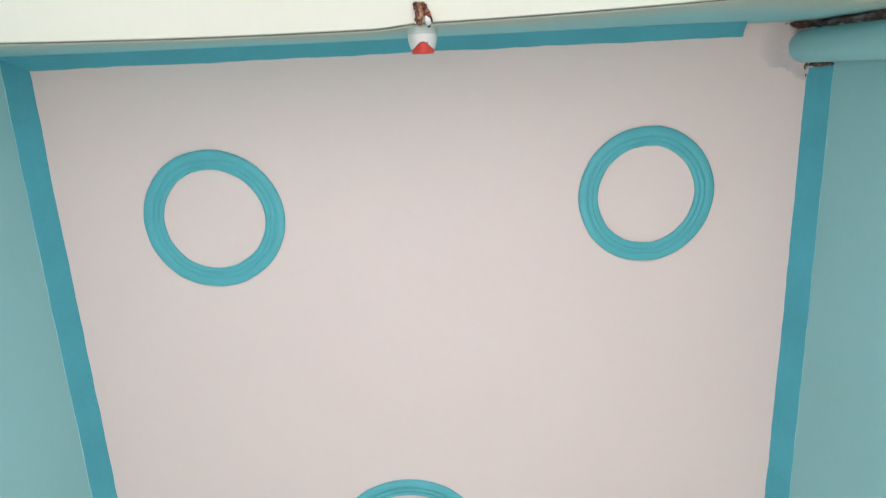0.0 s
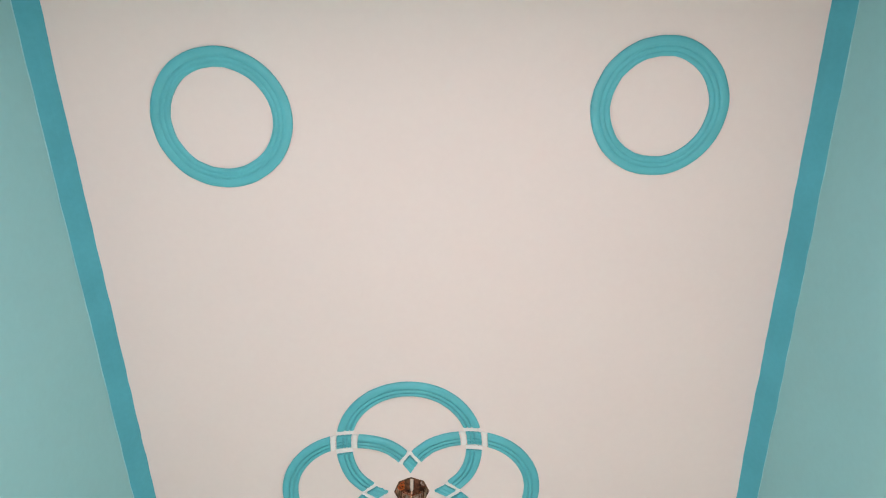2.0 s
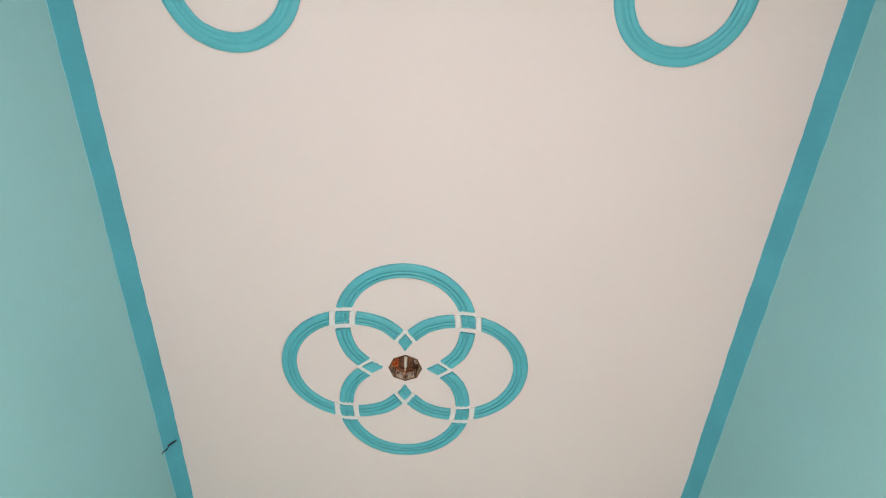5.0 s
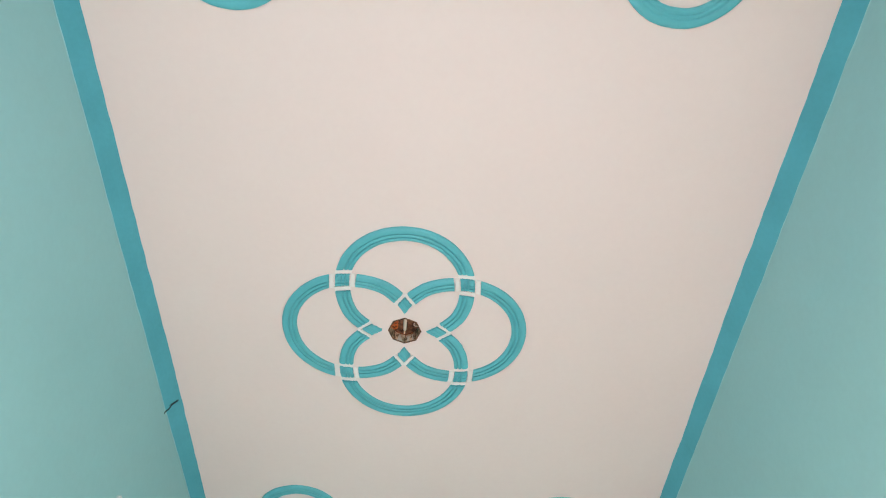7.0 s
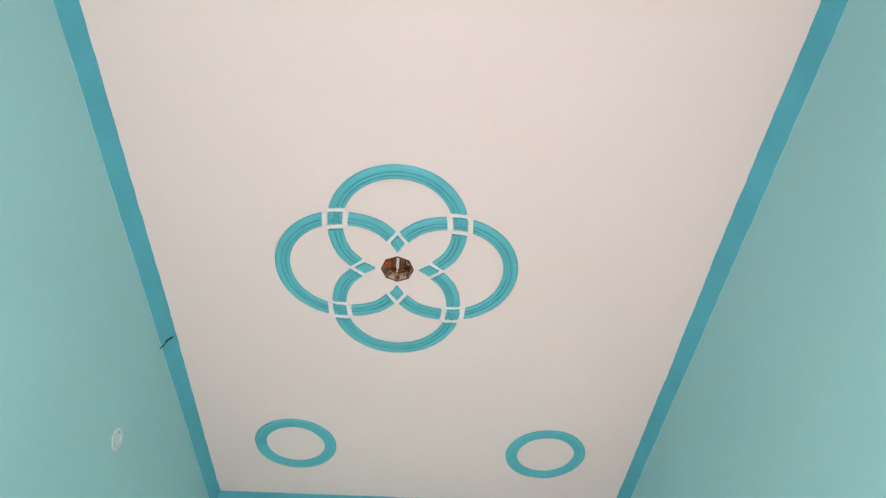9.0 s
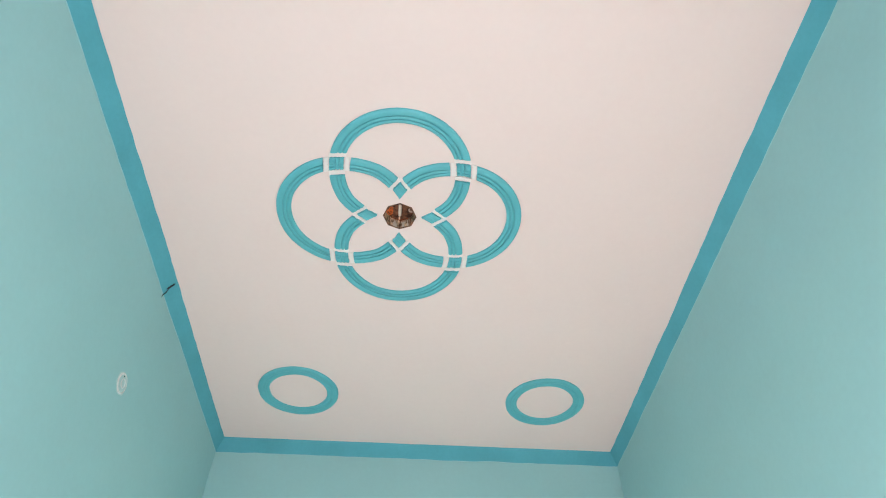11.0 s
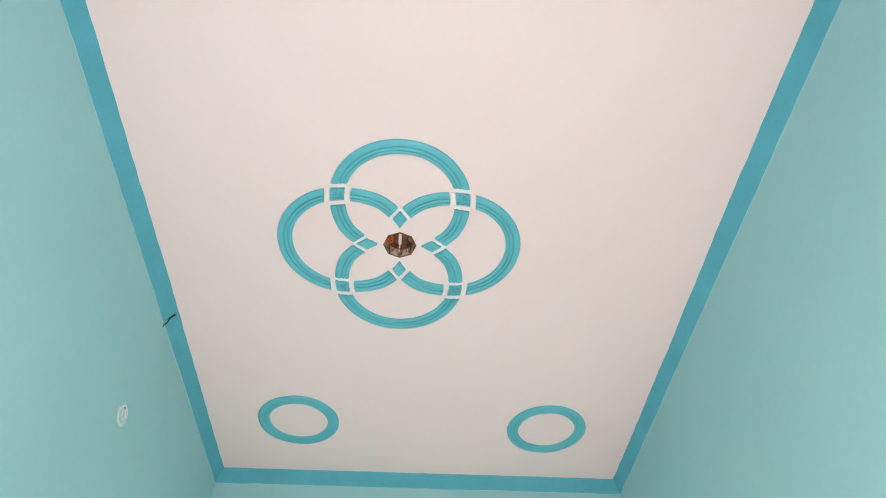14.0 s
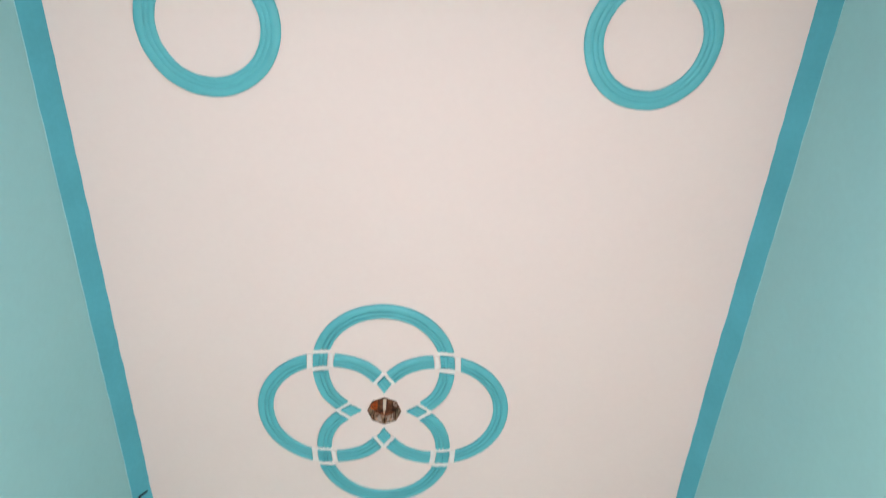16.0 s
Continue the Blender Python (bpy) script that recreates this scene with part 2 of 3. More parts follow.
def cornice(name, a, b, inward, seed, curve=None, ends=(1, 1), bulge=(0, 0, 1)):
    """From a to b along a wall, leaning from the wall to the ceiling; its edges are slightly uneven."""
    a, b, inward = Vector(a), Vector(b), Vector(inward)
    length = (b - a).length
    n = max(8, int(length / 0.025))
    rows, edge = [], []
    for i in range(n + 1):
        s = i / n
        p = a.lerp(b, s)
        if curve:
            p.y = curve(p.x)
        w = A + 0.0024 * wob(s * length, seed, 5) + 0.0022 * wob(s * length, seed + 9, 19)
        w += bulge[1] * math.exp(-((s * length - bulge[0]) / bulge[2]) ** 2)
        h = B + 0.0040 * wob(s * length, seed + 4, 3.5) + 0.0034 * wob(s * length, seed + 5, 15)
        along = (b - a).normalized()
        mitre_w = along * ((w if ends[0] else 0) if i == 0 else -w * ends[1] if i == n else 0)
        low, high = Vector((0, 0, -h)), inward * w
        mid = low * 0.47 + high * 0.53
        rows.append([p + Vector((0, 0, 0.004)) - inward * 0.006, p + low - inward * 0.006, p + low + inward * 0.0015,
                     p + mid + mitre_w * 0.5, p + high + mitre_w - Vector((0, 0, 0.0012)), p + high + mitre_w + Vector((0, 0, 0.004))])
        t = 0.0014 + 0.0016 * wob(s * length, seed + 2, 12)
        edge.append([p + low - Vector((0, 0, t)) - inward * 0.002, p + low - Vector((0, 0, t)) + inward * 0.0012,
                     p + low + Vector((0, 0, 0.0005)) + inward * 0.0022, p + low + Vector((0, 0, 0.0005)) - inward * 0.002])
    bm = bmesh.new()
    grid_tube(bm, rows)
    ob = structure(name, bm, TEAL, "deep teal painted plaster cornice between wall and ceiling", "cornice")
    if inward.y > 0:
        return ob
    bm = bmesh.new()
    grid_tube(bm, edge)
    part("edge_line", bm, PALE_LINE, ob, "thin pale line under the cornice")
    return ob


cornice_west = cornice("cornice_west", (XL, YN - 0.02, H), (XL, YF, H), (1, 0, 0), 1, None, (0, 1), (2.0, 0.0055, 0.55))
cornice("cornice_east", (XR, -1.652, H), (XR, YF, H), (-1, 0, 0), 2, None, (0, 1), (1.35, 0.0045, 0.45))
cornice("cornice_north", (XL, YF, H), (XR, YF, H), (0, -1, 0), 3)
cornice("cornice_south", (XL, YN, H), (0.957, YN, H), (0, 1, 0), 4, near_wall_y, (1, -0.7))

# ---- reeded mouldings on the ceiling ----
WIDTH = 0.054
BROAD = [(0.0, -0.002), (0.0, 0.0065), (0.03, 0.0090), (0.12, 0.0115), (0.26, 0.0125), (0.38, 0.0118), (0.440, 0.0102), (0.448, 0.0052), (0.99, 0.0045), (1.0, -0.002)]
REED_1 = [(0.488, 0.003), (0.496, 0.0090), (0.54, 0.0105), (0.60, 0.0112), (0.66, 0.0105), (0.696, 0.0090), (0.704, 0.003)]
REED_2 = [(0.743, 0.003), (0.751, 0.0088), (0.80, 0.0102), (0.87, 0.0106), (0.94, 0.0088), (0.985, 0.0064), (0.99, 0.003)]
FLAT = [(0.0, 0.0), (0.02, 0.008), (0.12, 0.0115), (0.38, 0.0118), (0.43, 0.0105), (0.445, 0.0055), (0.49, 0.0055), (0.505, 0.0105), (0.60, 0.0112),
        (0.685, 0.0105), (0.70, 0.0055), (0.745, 0.0055), (0.76, 0.0102), (0.87, 0.0106), (0.97, 0.0075), (1.0, 0.0)]


def height_at(f):
    for (f0, h0), (f1, h1) in zip(FLAT, FLAT[1:]):
        if f0 <= f <= f1:
            return h0 + (h1 - h0) * (f - f0) / (f1 - f0)
    return 0.0


def sweep(profile, centre, radius, start, end, closed=False, seed=0, spread=0.0):
    """One strip of the moulding along an arc; start and end give the angle for a radius. Heights hang down from z = 0."""
    bm = bmesh.new()
    n = 120 if closed else 40
    vs = []
    for i in range(n if closed else n + 1):
        row = []
        for f, h in profile:
            r = radius - f * WIDTH
            a0, a1 = start(r), end(r)
            t = a0 + (a1 - a0) * i / n
            rr = r + 0.0011 * wob(t, seed, 2.2) + 0.0005 * wob(t, seed + 3 + f, 14) + spread * min(1.0, 1.6 * i / n)
            if closed:
                rr = r + 0.0024 * wob(math.cos(t), seed, 2.3) + 0.0024 * wob(math.sin(t), seed + 5, 2.3) + 0.0012 * wob(t, seed + 8, 7) * math.sin(t / 2)
            row.append(bm.verts.new((centre[0] + rr * math.cos(t), centre[1] + rr * math.sin(t), -h)))
        vs.append(row)
    k = len(profile)
    for i in range(len(vs) if closed else len(vs) - 1):
        a, b = vs[i], vs[(i + 1) % len(vs)]
        for j in range(k):
            bm.faces.new((a[j], a[(j + 1) % k], b[(j + 1) % k], b[j]))
    if not closed:
        bm.faces.new(vs[0])
        bm.faces.new(vs[-1])
    return bm


def soften(profile):
    """The rings are thick with paint: their grooves are almost filled."""
    return [(f, 0.0088 if (h, f) in ((0.0052, 0.448), (0.0045, 0.99)) and f < 0.9 else 0.0074 if f == 0.99 and h == 0.0045 else h) for f, h in profile]


for i, (x, y, r) in enumerate(((-0.474, -1.313, 0.1935), (0.735, -1.319, 0.1915), (-0.471, 1.124, 0.1915), (0.731, 1.134, 0.192))):
    ring = tagged(new("ceiling_ring"), "turquoise reeded plaster ring moulded on the ceiling", "ceiling ornament", "corner rings of the ceiling")
    ring.location = (x, y, H)
    for name, profile in (("broad_band", BROAD), ("reed", REED_1), ("reed", REED_2)):
        part(name, sweep(soften(profile), (0, 0), r, lambda q: 0.0, lambda q: 2 * math.pi, True, 11 + i), BRIGHT, ring)

# four interlaced circles round the fan box
R, D = 0.249, 0.201
medallion = tagged(new("ceiling_medallion"), "turquoise ornament of four interlaced reeded plaster circles", "ceiling ornament")
medallion.location = (0, 0, H)


def medal_part(name, bm, material, label="", smooth=False):
    bm.transform(Matrix.Translation((0, 0, -H)))
    return part(name, bm, material, medallion, label, smooth)


KITE = [(0.0, 0.157), (0.026, 0.121), (0.0, 0.079), (-0.026, 0.121)]
side = Vector((KITE[1][0] - KITE[0][0], KITE[1][1] - KITE[0][1])).normalized()
out = Vector((-side.y, side.x))


def turn2(p, k):
    c, s = round(math.cos(k * math.pi / 2)), round(math.sin(k * math.pi / 2))
    return (c * p[0] - s * p[1], s * p[0] + c * p[1])


def kite_end(r):
    """The angle at which the circle to the +x side, at radius r, meets the gap beside the +y diamond."""
    for i in range(1200):
        t = math.pi / 2 + i * 0.0015
        p = Vector((D + r * math.cos(t), r * math.sin(t)))
        if (p - Vector(KITE[0])).dot(out) < 0.017 and p.y < 0.2:
            return t
    return math.pi


if out.dot(Vector((1, 0))) < 0:
    out = -out


def cross_point(ra, rb):
    """Where radius ra round (D, 0) meets radius rb round (0, D), on the outer side."""
    dd = D * math.sqrt(2)
    aa = (ra * ra - rb * rb + dd * dd) / (2 * dd)
    hh = math.sqrt(ra * ra - aa * aa)
    k = 1 / math.sqrt(2)
    return (D - aa * k + hh * k, aa * k + hh * k)


def cross_angle(ra, rb):
    x, y = cross_point(ra, rb)
    return math.atan2(y, x - D)


def arc(name, c, start, end, seed, spread=0.0):
    ob = part(name, sweep(BROAD, c, R, start, end, False, seed, spread), BRIGHT, medallion)
    for profile in (REED_1, REED_2):
        part("reed", sweep(profile, c, R, start, end, False, seed, spread), BRIGHT, ob)


GAP, INSET = 0.0200, 0.0018
for k in range(4):
    c = turn2((D, 0), k)
    rot = k * math.pi / 2
    # the outer arc, and the two arcs that run in to the diamonds
    arc("outer_arc", c, lambda q: rot - cross_angle(q, R + GAP), lambda q: rot + cross_angle(q, R + GAP), 20 + k)
    for sgn in (1, -1):
        arc("inner_arc", c, lambda q: rot + sgn * cross_angle(q, R - WIDTH - GAP), lambda q: rot + sgn * kite_end(q + 0.010), 30 + k, 0.010)
        # white fillets across the band before and after the crossing
        for rb in (R + GAP / 2 - 0.0008, R - WIDTH - GAP / 2 + 0.0008):
            bm = bmesh.new()
            ring = []
            for i in range(25):
                ra = R + 0.0010 - (WIDTH + 0.002) * i / 24
                w = 0.0086 + 0.0034 * wob(ra * 260 + k * 3 + rb * 50, 5 + sgn) + 0.0030 * wob(ra * 620 + k * 5 + rb * 90, 15 + sgn)
                cs = []
                for ww, z in ((-w, 0.002), (-w * 0.9, -0.0045), (w * 0.9, -0.0045), (w, 0.002)):
                    t = rot + sgn * cross_angle(ra, rb + ww)
                    cs.append((c[0] + ra * math.cos(t), c[1] + ra * math.sin(t), H + z - 0.0003 * sgn))
                ring.append(cs)
            grid_tube(bm, ring)
            medal_part("fillet", bm, WHITE, "white painted fillet across the band")
    # the crossing block, reeded both ways
    bm = bmesh.new()
    m = 30
    vs = []
    for i in range(m + 1):
        row = []
        for j in range(m + 1):
            ra, rb = R - INSET - (WIDTH - 2 * INSET) * i / m, R - INSET - (WIDTH - 2 * INSET) * j / m
            px, py = turn2(cross_point(ra, rb), k)
            z = min(height_at(i / m), height_at(j / m))
            rim = 0.0026 if i in (0, 1, m - 1, m) or j in (0, 1, m - 1, m) else 0.0009
            px += rim * wob(i * 0.45 + k * 9, j * 0.31 + 2)
            py += rim * wob(j * 0.45 + k * 7, i * 0.29 + 6)
            worn = 0.0016 * wob(i * 0.37 + k * 4, j * 0.33)
            row.append(bm.verts.new((px, py, H - z + worn + (0.002 if z == 0 else 0))))
        vs.append(row)
    for i in range(m):
        for j in range(m):
            bm.faces.new((vs[i][j], vs[i + 1][j], vs[i + 1][j + 1], vs[i][j + 1]))
    medal_part("crossing_block", bm, BRIGHT)
    # the diamond beside the fan box, with a ridge along it, and its two white fillets
    bm = bmesh.new()
    kite = [turn2(p, k) for p in KITE]
    m = 20
    vs = []
    for i in range(m + 1):
        row = []
        for j in range(m + 1):
            u, v = i / m, j / m
            weights = ((1 - u) * (1 - v), u * (1 - v), u * v, (1 - u) * v)
            p = sum((Vector(q) * w for q, w in zip(kite, weights)), Vector((0, 0)))
            ragged = 0.0050 if i in (0, m) or j in (0, m) else 0.0010
            p += Vector((wob(i * 0.9 + k * 11, j * 0.47 + 14), wob(j * 0.9 + k * 5, i * 0.51 + 3))) * ragged
            across = v if k % 2 else u
            z = 0.0062 + 0.0036 * abs(math.sin(3 * math.pi * across)) ** 0.6 + 0.0012 * wob(u * 9 + k, v * 5)
            row.append(bm.verts.new((p.x, p.y, H + 0.002 if i in (0, m) or j in (0, m) else H - z)))
        vs.append(row)
    for i in range(m):
        for j in range(m):
            bm.faces.new((vs[i][j], vs[i + 1][j], vs[i + 1][j + 1], vs[i][j + 1]))
    medal_part("diamond", bm, BRIGHT)
    for sgn in (1, -1):
        bm = bmesh.new()
        ring = []
        for i in range(23):
            s = -0.010 + 0.058 * i / 22
            w = 0.0070 + 0.0026 * wob(s * 210 + k * 5, 8 + sgn) + 0.0026 * wob(s * 520 + k * 3, 18 + sgn)
            q = Vector(KITE[0]) + side * s + out * 0.0085
            cs = []
            for ww, z in ((-w, 0.002), (-w * 0.9, -0.0045 - 0.0006 * sgn), (w * 0.9, -0.0045 - 0.0006 * sgn), (w, 0.002)):
                p = q + out * ww
                cs.append((*turn2((sgn * p.x, p.y), k), H + z))
            ring.append(cs)
        grid_tube(bm, ring)
        medal_part("fillet", bm, WHITE, "white painted fillet beside the diamond")

# ---- fan box in the ceiling ----
fan_box = tagged(new("fan_box"), "open eight-sided rusty metal fan box in the ceiling", "fan box")
fan_box.location = BOX_C


def octagon(r, z):
    return [(r * math.cos(a), r * math.sin(a), z) for a in OCT]


# lighter than the back plate: the light on the sides is in the colour
bm = bmesh.new()
grid_tube(bm, [octagon(BOX_R - 0.0010, 0.0005), octagon(BOX_R - 0.0010, 0.050), octagon(BOX_R - 0.0035, 0.050), octagon(BOX_R - 0.0035, 0.0005)], True)
part("side_wall", bm, LIT_SMEAR, fan_box, "metal sides smeared with cream paint, lightened in colour as if lit")
bm = bmesh.new()
grid_tube(bm, [octagon(BOX_R - 0.001, 0.047), octagon(BOX_R - 0.001, 0.052)])
part("back_plate", bm, RUST, fan_box, "rust-brown back plate")
bm = bmesh.new()
tube(bm, [(0.0, -0.058, 0.022), (0.001, -0.04, 0.014), (0.0, -0.012, 0.010), (0.0, 0.004, 0.011), (0.0, 0.010, 0.020)], [0.0050, 0.0062, 0.0062, 0.0055, 0.004], 10)
part("hook_bar", bm, CREAM, fan_box, "cream-painted steel hook bar")
bm = bmesh.new()
tube(bm, [(0.0, 0.008, 0.030), (-0.002, 0.03, 0.022), (-0.004, 0.058, 0.012)], 0.0030, 8)
part("hook_tail", bm, LIT_SMEAR, fan_box, "paint-spattered hook tail")
bm = bmesh.new()
grid_tube(bm, [octagon(BOX_R + 0.0008, 0.001), octagon(BOX_R + 0.0008, -0.0018), octagon(BOX_R - 0.0040, -0.0018), octagon(BOX_R - 0.0040, 0.0004)], True)
part("rim", bm, RUST, fan_box, "thin dark rusty rim")
for x, y, z in octagon(BOX_R - 0.0045, 0):
    bm = bmesh.new()
    tube(bm, [(x, y, -0.002), (x * 0.99, y * 0.99, 0.02), (x, y, 0.047)], [0.0016, 0.0022, 0.0018], 6)
    part("corner_seam", bm, RUST, fan_box, "dark rusty seam")
bm = bmesh.new()
pts = []
for i in range(46):
    t = i * 0.42
    pts.append((-0.036 + 0.013 * math.cos(t) * (0.7 + 0.3 * math.sin(i * 0.21)), -0.010 + 0.0095 * math.sin(t), 0.006 + 0.0006 * i + 0.002 * math.sin(i)))
tube(bm, pts, 0.0022, 6)
part("wire_coil", bm, ORANGE, fan_box, "coiled orange cable")
for x, y in ((0.036, -0.012), (-0.034, 0.026)):
    bm = bmesh.new()
    lathe(bm, [(0.006, 0.048), (0.006, 0.040), (0.005, 0.038), (0.001, 0.038)], (x, y, 0), (0, 0, 1), 12)
    part("knockout_boss", bm, RUST, fan_box)
# the ring's highlight is put in as a cream colour
bm = bmesh.new()
lathe(bm, [(0.0075, 0.049), (0.0105, 0.046), (0.0105, 0.042), (0.0080, 0.042), (0.0075, 0.047)], (0.041, 0.004, 0), (0, 0, 1), 20)
part("knockout_ring", bm, CREAM, fan_box, "pale knockout ring, its highlight put into the colour")
for x, y, w, h, tilt in ((-0.022, 0.050, 0.013, 0.030, 0.3), (0.016, 0.051, 0.011, 0.026, -0.2), (0.034, 0.040, 0.007, 0.030, 0.4)):
    # cream runs on the far side walls: paint, and the light falling there
    bm = bmesh.new()
    ring = []
    for i in range(9):
        f = i / 8
        half = w * (0.35 + 0.65 * abs(math.sin(2.2 * f + tilt * 4))) * (0.7 + 0.6 * wob(f * 4, tilt * 9))
        d = Vector((x, y, 0)).normalized()
        side_d = Vector((-d.y, d.x, 0))
        c = d * (BOX_R * math.cos(math.pi / 8) - 0.0045) + side_d * (x * 0.15 + tilt * 0.004 * f) + Vector((0, 0, 0.001 + h * f))
        ring.append([c - side_d * half, c - d * 0.0012, c + side_d * half, c + d * 0.002])
    grid_tube(bm, ring)
    part("lit_paint_run", bm, CREAM, fan_box, "run of cream paint that also puts light on the far metal side")
bm = bmesh.new()
tube(bm, [(-0.05, 0.02, 0.045), (-0.03, 0.024, 0.02), (0.0, 0.03, 0.012), (0.03, 0.034, 0.03)], 0.0022, 6)
part("cable_end", bm, BROWN, fan_box, "brown cable end")

# ---- round cover on the side wall ----
cover = tagged(new("junction_cover"), "small round white junction cover on the teal wall", "junction cover")
cover.location = (XL, 0.403, H - 0.505)
bm = bmesh.new()
lathe(bm, [(0.037, -0.002), (0.037, 0.003), (0.0355, 0.0045), (0.0325, 0.0045), (0.031, 0.003), (0.029, 0.0025)], (0, 0, 0), (1, 0, 0), 40)
part("rim", bm, CHALK, cover, "chalky white rim", True)
bm = bmesh.new()
grid_tube(bm, [[(d, (q + 0.004 * wob(math.cos(a) * 3, 4) + 0.003 * wob(math.sin(a) * 4, 8)) * math.cos(a), (q + 0.005 * wob(math.cos(a) * 3, 6)) * math.sin(a))
                for a in [2 * math.pi * i / 40 for i in range(40)]] for d, q in ((-0.001, 0.041), (0.0008, 0.041), (0.0014, 0.036))])
part("filler_edge", bm, PALE, cover, "smear of pale filler round the cover")
bm = bmesh.new()
lathe(bm, [(0.0295, 0.001), (0.0295, 0.0045), (0.022, 0.005), (0.001, 0.005)], (0, 0, 0), (1, 0, 0), 40)
part("plate", bm, PALE, cover, "plate thinly painted over in pale teal")
bm = bmesh.new()
lathe(bm, [(0.017, 0.004), (0.017, 0.007), (0.015, 0.0072), (0.014, 0.0055), (0.0139, 0.003)], (0, 0, 0), (1, 0, 0), 32)
part("inner_ring", bm, CHALK, cover, "chalky raised inner ring", True)
bm = bmesh.new()
lathe(bm, [(0.0026, 0.002), (0.0026, 0.0065), (0.001, 0.007)], (0, -0.012, 0.021), (1, 0, 0), 10)
part("screw", bm, INK, cover, "dark screw head")

# ---- crack across the cornice ----
bm = bmesh.new()
def crack_at(s, y):
    """A point on the sloping face of the cornice, or on the wall below it where s is negative."""
    return (XL + max(0, s) * (A + 0.005) + 0.0022, y, H - B + s * B - 0.002)


for y0, s0, s1, thick, phase in ((0.406, -0.26, 0.40, 0.0028, 0.0), (0.4075, 0.20, 0.82, 0.0040, 0.9), (0.4020, 0.22, 0.76, 0.0018, 2.2)):
    pts, rad = [], []
    for i in range(13):
        f = i / 12
        s = s0 + (s1 - s0) * f
        pts.append(crack_at(s, y0 - 0.012 * s + 0.0040 * math.sin(s * 9 + phase) + 0.0018 * wob(i, 6 + phase, 0.9)))
        rad.append(0.0006 + thick * math.sin(math.pi * f) * (0.8 + 0.5 * wob(i * 0.7, phase)))
    tube(bm, pts, rad, 6)
tagged(part("crack", bm, INK, None), "thin dark crack running across the teal cornice", "crack")

# ---- drain pipe in the corner ----
pipe = tagged(new("drain_pipe"), "round teal-painted drain pipe standing in the corner", "pipe")
PX, PY, PR = 1.148, -1.701, 0.043
pipe.location = (PX, PY, 0)
bm = bmesh.new()
rings = []
for z in [0.0, 0.6, 1.2, 1.7] + [1.8 + 0.05 * i for i in range(25)] + [H - 0.012, H - 0.004, H + 0.002]:
    r = PR * (1.0 if z < H - 0.02 else 0.96)
    rings.append([((r + 0.0012 * wob(a * 2 + z * 3, 2)) * math.cos(a), (r + 0.0012 * wob(a * 2 + z * 3, 2)) * math.sin(a), z) for a in [2 * math.pi * k / 32 for k in range(32)]])
grid_tube(bm, rings)
part("pipe_body", bm, WALL, pipe, "", True)
bm = bmesh.new()
lathe(bm, [(PR, 1.05), (PR + 0.009, 1.05), (PR + 0.009, 1.16), (PR, 1.16)], (0, 0, 0), (0, 0, 1), 32)
part("coupling", bm, WALL, pipe)

# raw cement where the pipe passes the ceiling
bm = bmesh.new()
outline = []
for i in range(120):
    a = 2 * math.pi * i / 120
    r = 0.126 + 0.006 * wob(a * 6, 21) + 0.004 * wob(a * 17, 22) + 0.018 * wob(math.cos(a) * 2, 4, 1.3) + 0.012 * wob(math.sin(a) * 3, 9, 2) + 0.05 * max(0, -math.cos(a)) ** 6
    x, y = PX + 0.02 + r * math.cos(a), PY - 0.04 + r * math.sin(a)
    outline.append((min(x, XR - 0.001), max(y, near_wall_y(min(x, XR)) + 0.001)))
inner = [(PX + (x - PX) * 0.93, PY + (y - PY) * 0.93) for x, y in outline]
grid_tube(bm, [[(x, y, H + 0.001) for x, y in outline], [(x, y, H - 0.0008) for x, y in outline], [(x, y, H - 0.002) for x, y in inner]])
tagged(part("cement_patch", bm, feathered_cement(PX, PY)), "rough grey cement patch on the ceiling round the pipe", "plaster patch", kind="structure")


def rubble(centre, size, seed, material, label):
    """A rough lump of broken plaster or brick."""
    bm = bmesh.new()
    bmesh.ops.create_icosphere(bm, subdivisions=4, radius=1.0)
    for v in bm.verts:
        d = v.co.normalized()
        k = 1 + 0.30 * noise.noise(d * 2.3 + Vector((seed, 0, 0))) + 0.26 * noise.noise(d * 6 + Vector((0, seed, 0))) + 0.2 * noise.noise(d * 15 + Vector((0, 0, seed)))
        v.co = Vector(centre) + Vector((d.x * size[0], d.y * size[1], d.z * size[2])) * k
    return tagged(part("broken_plaster", bm, material), label, "broken plaster")


rubble((1.172, -1.752, H - 0.32), (0.028, 0.016, 0.34), 1.0, DARK, "dark broken brick exposed between pipe and wall")
rubble((1.135, -1.757, H - 0.006), (0.030, 0.010, 0.008), 5.0, DARK, "crumbled dark plaster at the head of the pipe")
rubble((1.183, -1.653, H - 0.030), (0.026, 0.007, 0.036), 2.0, DARK, "dark broken end of the plaster cornice")
rubble((1.158, -1.648, H - 0.001), (0.006, 0.010, 0.004), 3.0, DARK, "small dark chip beside the pipe")
rubble((1.160, -1.626, H - 0.001), (0.002, 0.005, 0.003), 4.0, INK, "tiny dark pit in the ceiling plaster")
rubble((1.095, -1.757, H - 0.001), (0.004, 0.004, 0.003), 6.0, INK, "tiny dark pit in the cement patch")
rubble((1.118, -1.748, H - 0.002), (0.010, 0.004, 0.004), 8.0, INK, "dark hairline gap at the head of the pipe")
rubble((1.165, -1.742, H - 0.14), (0.010, 0.006, 0.03), 9.0, CEMENT, "pale crumb of plaster beside the pipe")
rubble((1.172, -1.741, H - 0.24), (0.008, 0.006, 0.025), 10.0, CEMENT, "pale crumb of plaster beside the pipe")
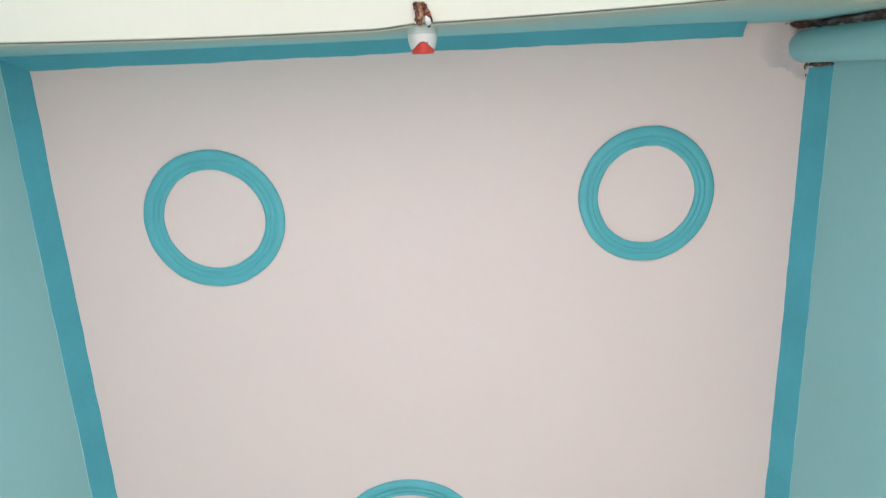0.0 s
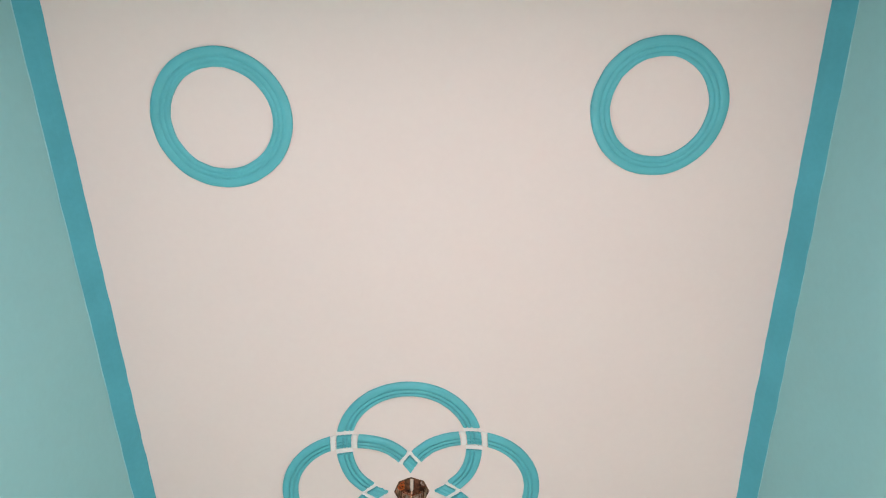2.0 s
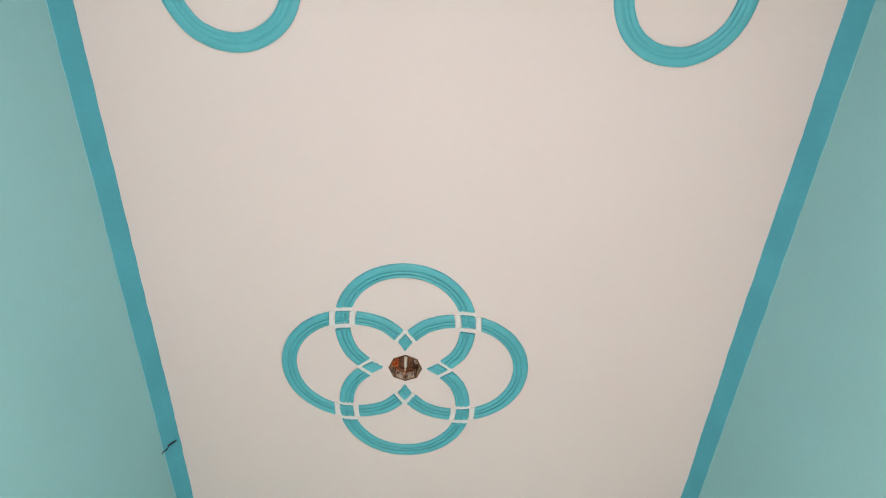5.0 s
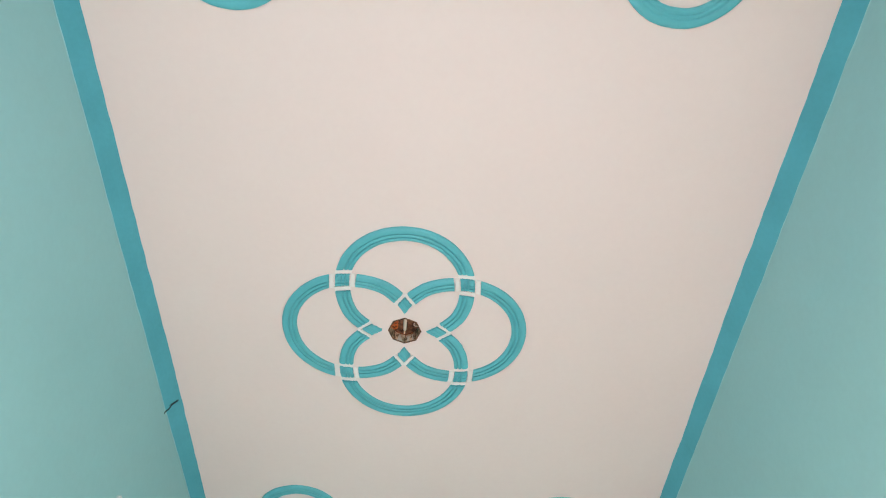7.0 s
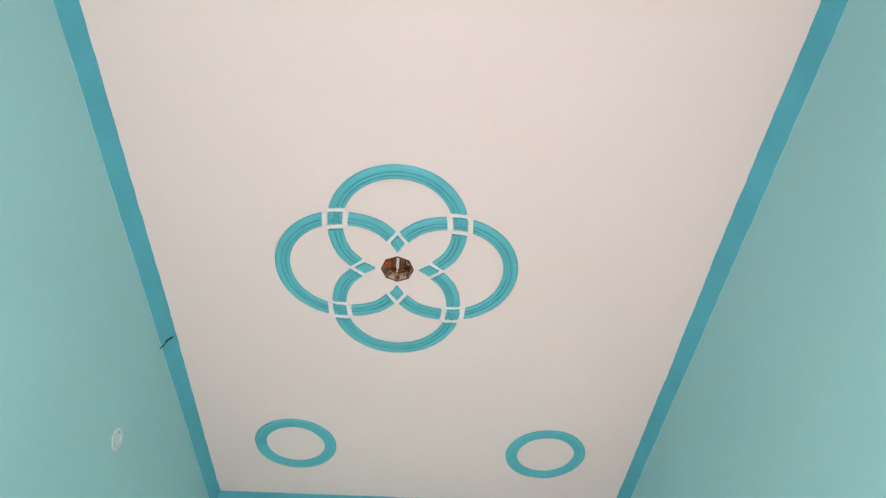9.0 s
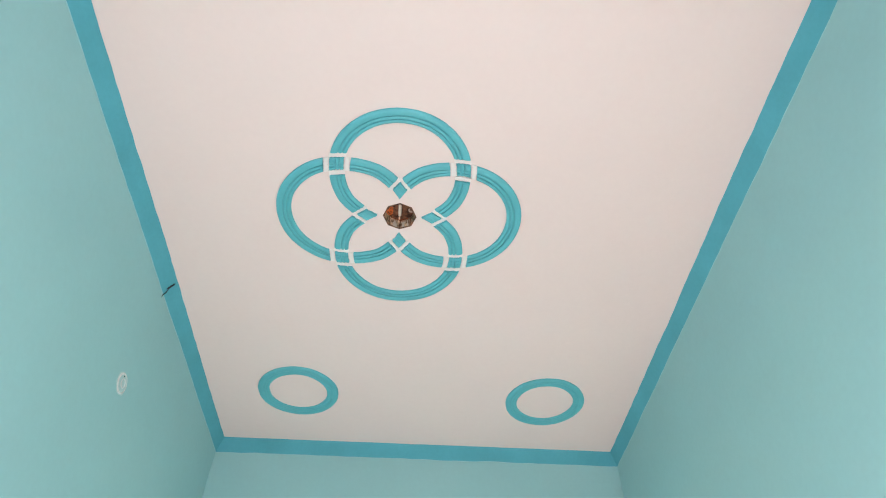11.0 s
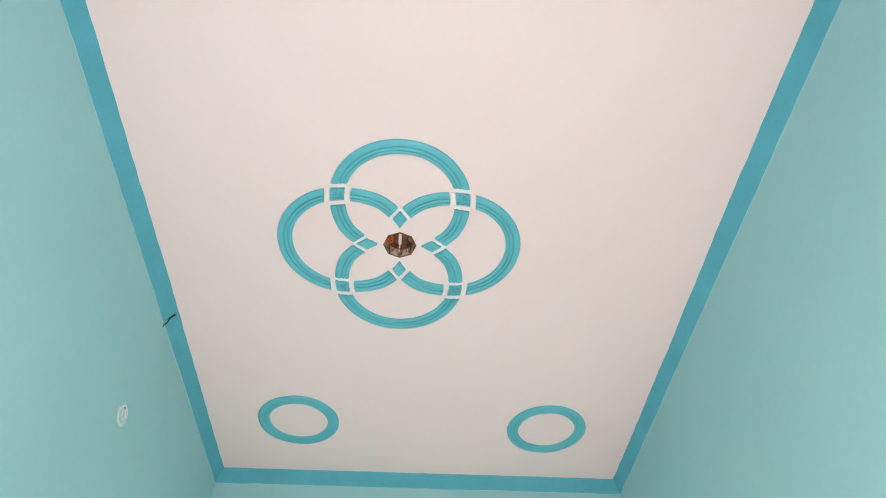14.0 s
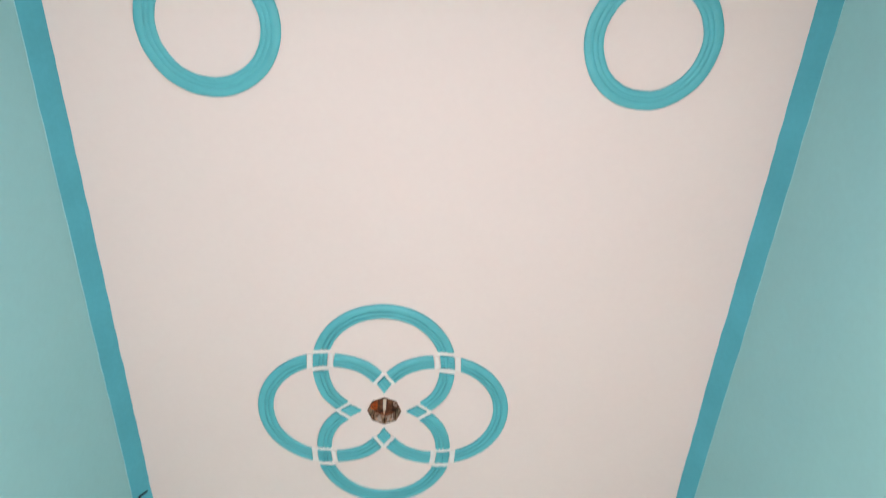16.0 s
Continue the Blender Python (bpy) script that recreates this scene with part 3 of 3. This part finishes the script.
rubble((1.170, -1.648, H - 0.012), (0.016, 0.004, 0.006), 11.0, CEMENT, "pale crumb of plaster on the broken cornice")

rubble((1.187, -1.646, H - 0.030), (0.010, 0.004, 0.010), 12.0, CEMENT, "pale crumb of plaster on the broken cornice")
rubble((1.161, -1.640, H - 0.004), (0.004, 0.012, 0.004), 13.0, CEMENT, "pale crumb of plaster at the cornice edge")
rubble((1.168, -1.744, H - 0.07), (0.010, 0.005, 0.022), 14.0, CEMENT, "pale crumb of plaster beside the pipe")
rubble((1.120, -1.752, H - 0.004), (0.012, 0.005, 0.004), 15.0, CEMENT, "pale crumb of plaster at the head of the pipe")

for i, z in enumerate((0.05, 0.16, 0.23, 0.36)):
    rubble((1.143 + 0.004 * wob(i * 2.3, 8), PY - PR - 0.001, H - z), (0.0022, 0.0022, 0.010 + 0.008 * wob(i * 3.1, 2)), 20.0 + i, CEMENT, "pale fleck of plaster along the pipe")
rubble((1.100, -1.751, H - 0.003), (0.016, 0.008, 0.004), 31.0, CEMENT, "ragged pale plaster at the head of the pipe")
rubble((1.112, -1.744, H - 0.006), (0.008, 0.005, 0.006), 32.0, CEMENT, "pale fleck of plaster at the head of the pipe")

# ---- lamp on the front wall and the broken hole under it ----
lamp = tagged(new("wall_lamp"), "small white wall lamp with a red front on the lintel", "wall lamp")
LX, LZ = 0.1282, H - 0.42
lamp.location = (LX, near_wall_y(LX, 0.9), LZ)
lamp.scale = (0.96, 1.07, 0.96)
bm = bmesh.new()
lathe(bm, [(0.001, -0.004), (0.0275, -0.004), (0.0295, 0.004), (0.0305, 0.014), (0.0300, 0.024), (0.0270, 0.034), (0.0225, 0.043), (0.001, 0.045)], (0, 0, 0), (0, 1, 0), 36)
part("bulb", bm, OPAL, lamp, "white opal bulb", True)
# added base in an in-between colour, fading the bulb into the lintel
bm = bmesh.new()
lathe(bm, [(0.001, -0.006), (0.0300, -0.006), (0.0312, 0.002), (0.0314, 0.009), (0.0306, 0.0125), (0.029, 0.0125)], (0, 0, 0), (0, 1, 0), 36)
part("bulb_base", bm, BULB_BASE, lamp, "pale grey-green base, added to fade the bulb into the lintel", True)
bm = bmesh.new()
rings = []
for f in [i / 8 for i in range(9)]:
    ring = []
    for k in range(48):
        a = 2 * math.pi * k / 48
        d = (a + math.pi) % (2 * math.pi) - math.pi
        y0 = 0.041 - 0.0135 * math.exp(-(d / 0.60) ** 2)
        y = y0 + (0.047 - y0) * f
        r = 0.0300 - 0.0075 * max(0.0, (y - 0.024) / 0.019) ** 1.2 + 0.0012 + 0.0016 * f ** 3
        ring.append((r * math.sin(a), y, -r * math.cos(a)))
    rings.append(ring)
rings.append([(0.001 * math.sin(2 * math.pi * k / 48), 0.048, -0.001 * math.cos(2 * math.pi * k / 48)) for k in range(48)])
grid_tube(bm, rings)
part("cap", bm, RED, lamp, "red cap with a scalloped edge", True)
bm = bmesh.new()
seam = []
for k in range(48):
    a = 2 * math.pi * k / 48
    d = (a + math.pi) % (2 * math.pi) - math.pi
    y = 0.0408 - 0.0135 * math.exp(-(d / 0.60) ** 2)
    r = 0.0314 - 0.0075 * max(0.0, (y - 0.024) / 0.019) ** 1.2
    e, radial = 0.0007, Vector((math.sin(a), 0, -math.cos(a)))
    c = Vector((r * math.sin(a), y, -r * math.cos(a)))
    seam.append([c + radial * e, c + Vector((0, e, 0)), c - radial * e, c - Vector((0, e, 0))])
grid_tube(bm, seam, True)
part("cap_seam", bm, MAROON, lamp, "dark seam along the cap")
bm = bmesh.new()
lathe(bm, [(0.001, 0.0), (0.0013, 0.001), (0.001, 0.003)], (0.0095, 0.0285, -0.0292), (0, 0, -1), 8)
part("screw", bm, INK, lamp, "tiny dark screw")

# a twisted brown cord looped through the soffit, with a white end
cord = tagged(new("cord_loop"), "loop of twisted brown cord hanging from the soffit", "cord")
cord.location = (0.129, -1.785, LINTEL - 0.006)
for name, material, label, x0, x1, phase in (("strand", TAN, "tan strand", -0.014, -0.002, 0.0), ("strand", BROWN, "dark red-brown strand", -0.001, 0.013, 2.0),
                                            ("strand", DARK_CORD, "dark brown strand", 0.004, 0.0150, 3.4), ("strand", DARK_CORD, "dark brown strand", -0.0150, -0.007, 1.1)):
    bm = bmesh.new()
    pts, rad = [], []
    for i in range(17):
        f = i / 16
        pts.append((x0 + (x1 - x0) * (0.55 + 0.45 * math.sin(f * 3.1 + phase * 0.5)) + 0.0012 * math.sin(i * 1.3 + phase), 0.018 - 0.037 * f + 0.001 * math.sin(i), -0.004 * math.sin(math.pi * f) - 0.002))
        rad.append(0.0058 + 0.0012 * math.sin(i * 2.1 + phase) - 0.002 * f * f)
    tube(bm, pts, rad, 8)
    part(name, bm, material, cord, label)
bm = bmesh.new()
tube(bm, [(0.008, 0.006, -0.008), (0.011, 0.013, -0.010), (0.012, 0.019, -0.008), (0.012, 0.021, -0.004)], [0.003, 0.0052, 0.0056, 0.003], 10)
part("cord_end", bm, OPAL, cord, "white plastic cord end", True)
bm = bmesh.new()
tube(bm, [(-0.010 + 0.0055 * math.cos(a), -0.016 + 0.004 * math.sin(a), -0.006) for a in [0.45 * i for i in range(13)]], 0.0013, 6)
part("loop_end", bm, DARK_CORD, cord, "small dark loop")
bm = bmesh.new()
tube(bm, [(0.0125, 0.018, -0.006), (0.0128, 0.0225, -0.006), (0.0122, 0.0255, -0.004)], [0.0028, 0.0036, 0.0022], 8)
part("cord_tip", bm, INK, cord, "black tip of the cord")
bm = bmesh.new()
tube(bm, [(-0.016, 0.012, -0.002), (-0.011, 0.018, -0.004), (-0.004, 0.019, -0.004), (0.001, 0.016, -0.002)], [0.0012, 0.0026, 0.0026, 0.0012], 8)
part("plaster_dab", bm, OPAL, cord, "dab of white plaster")
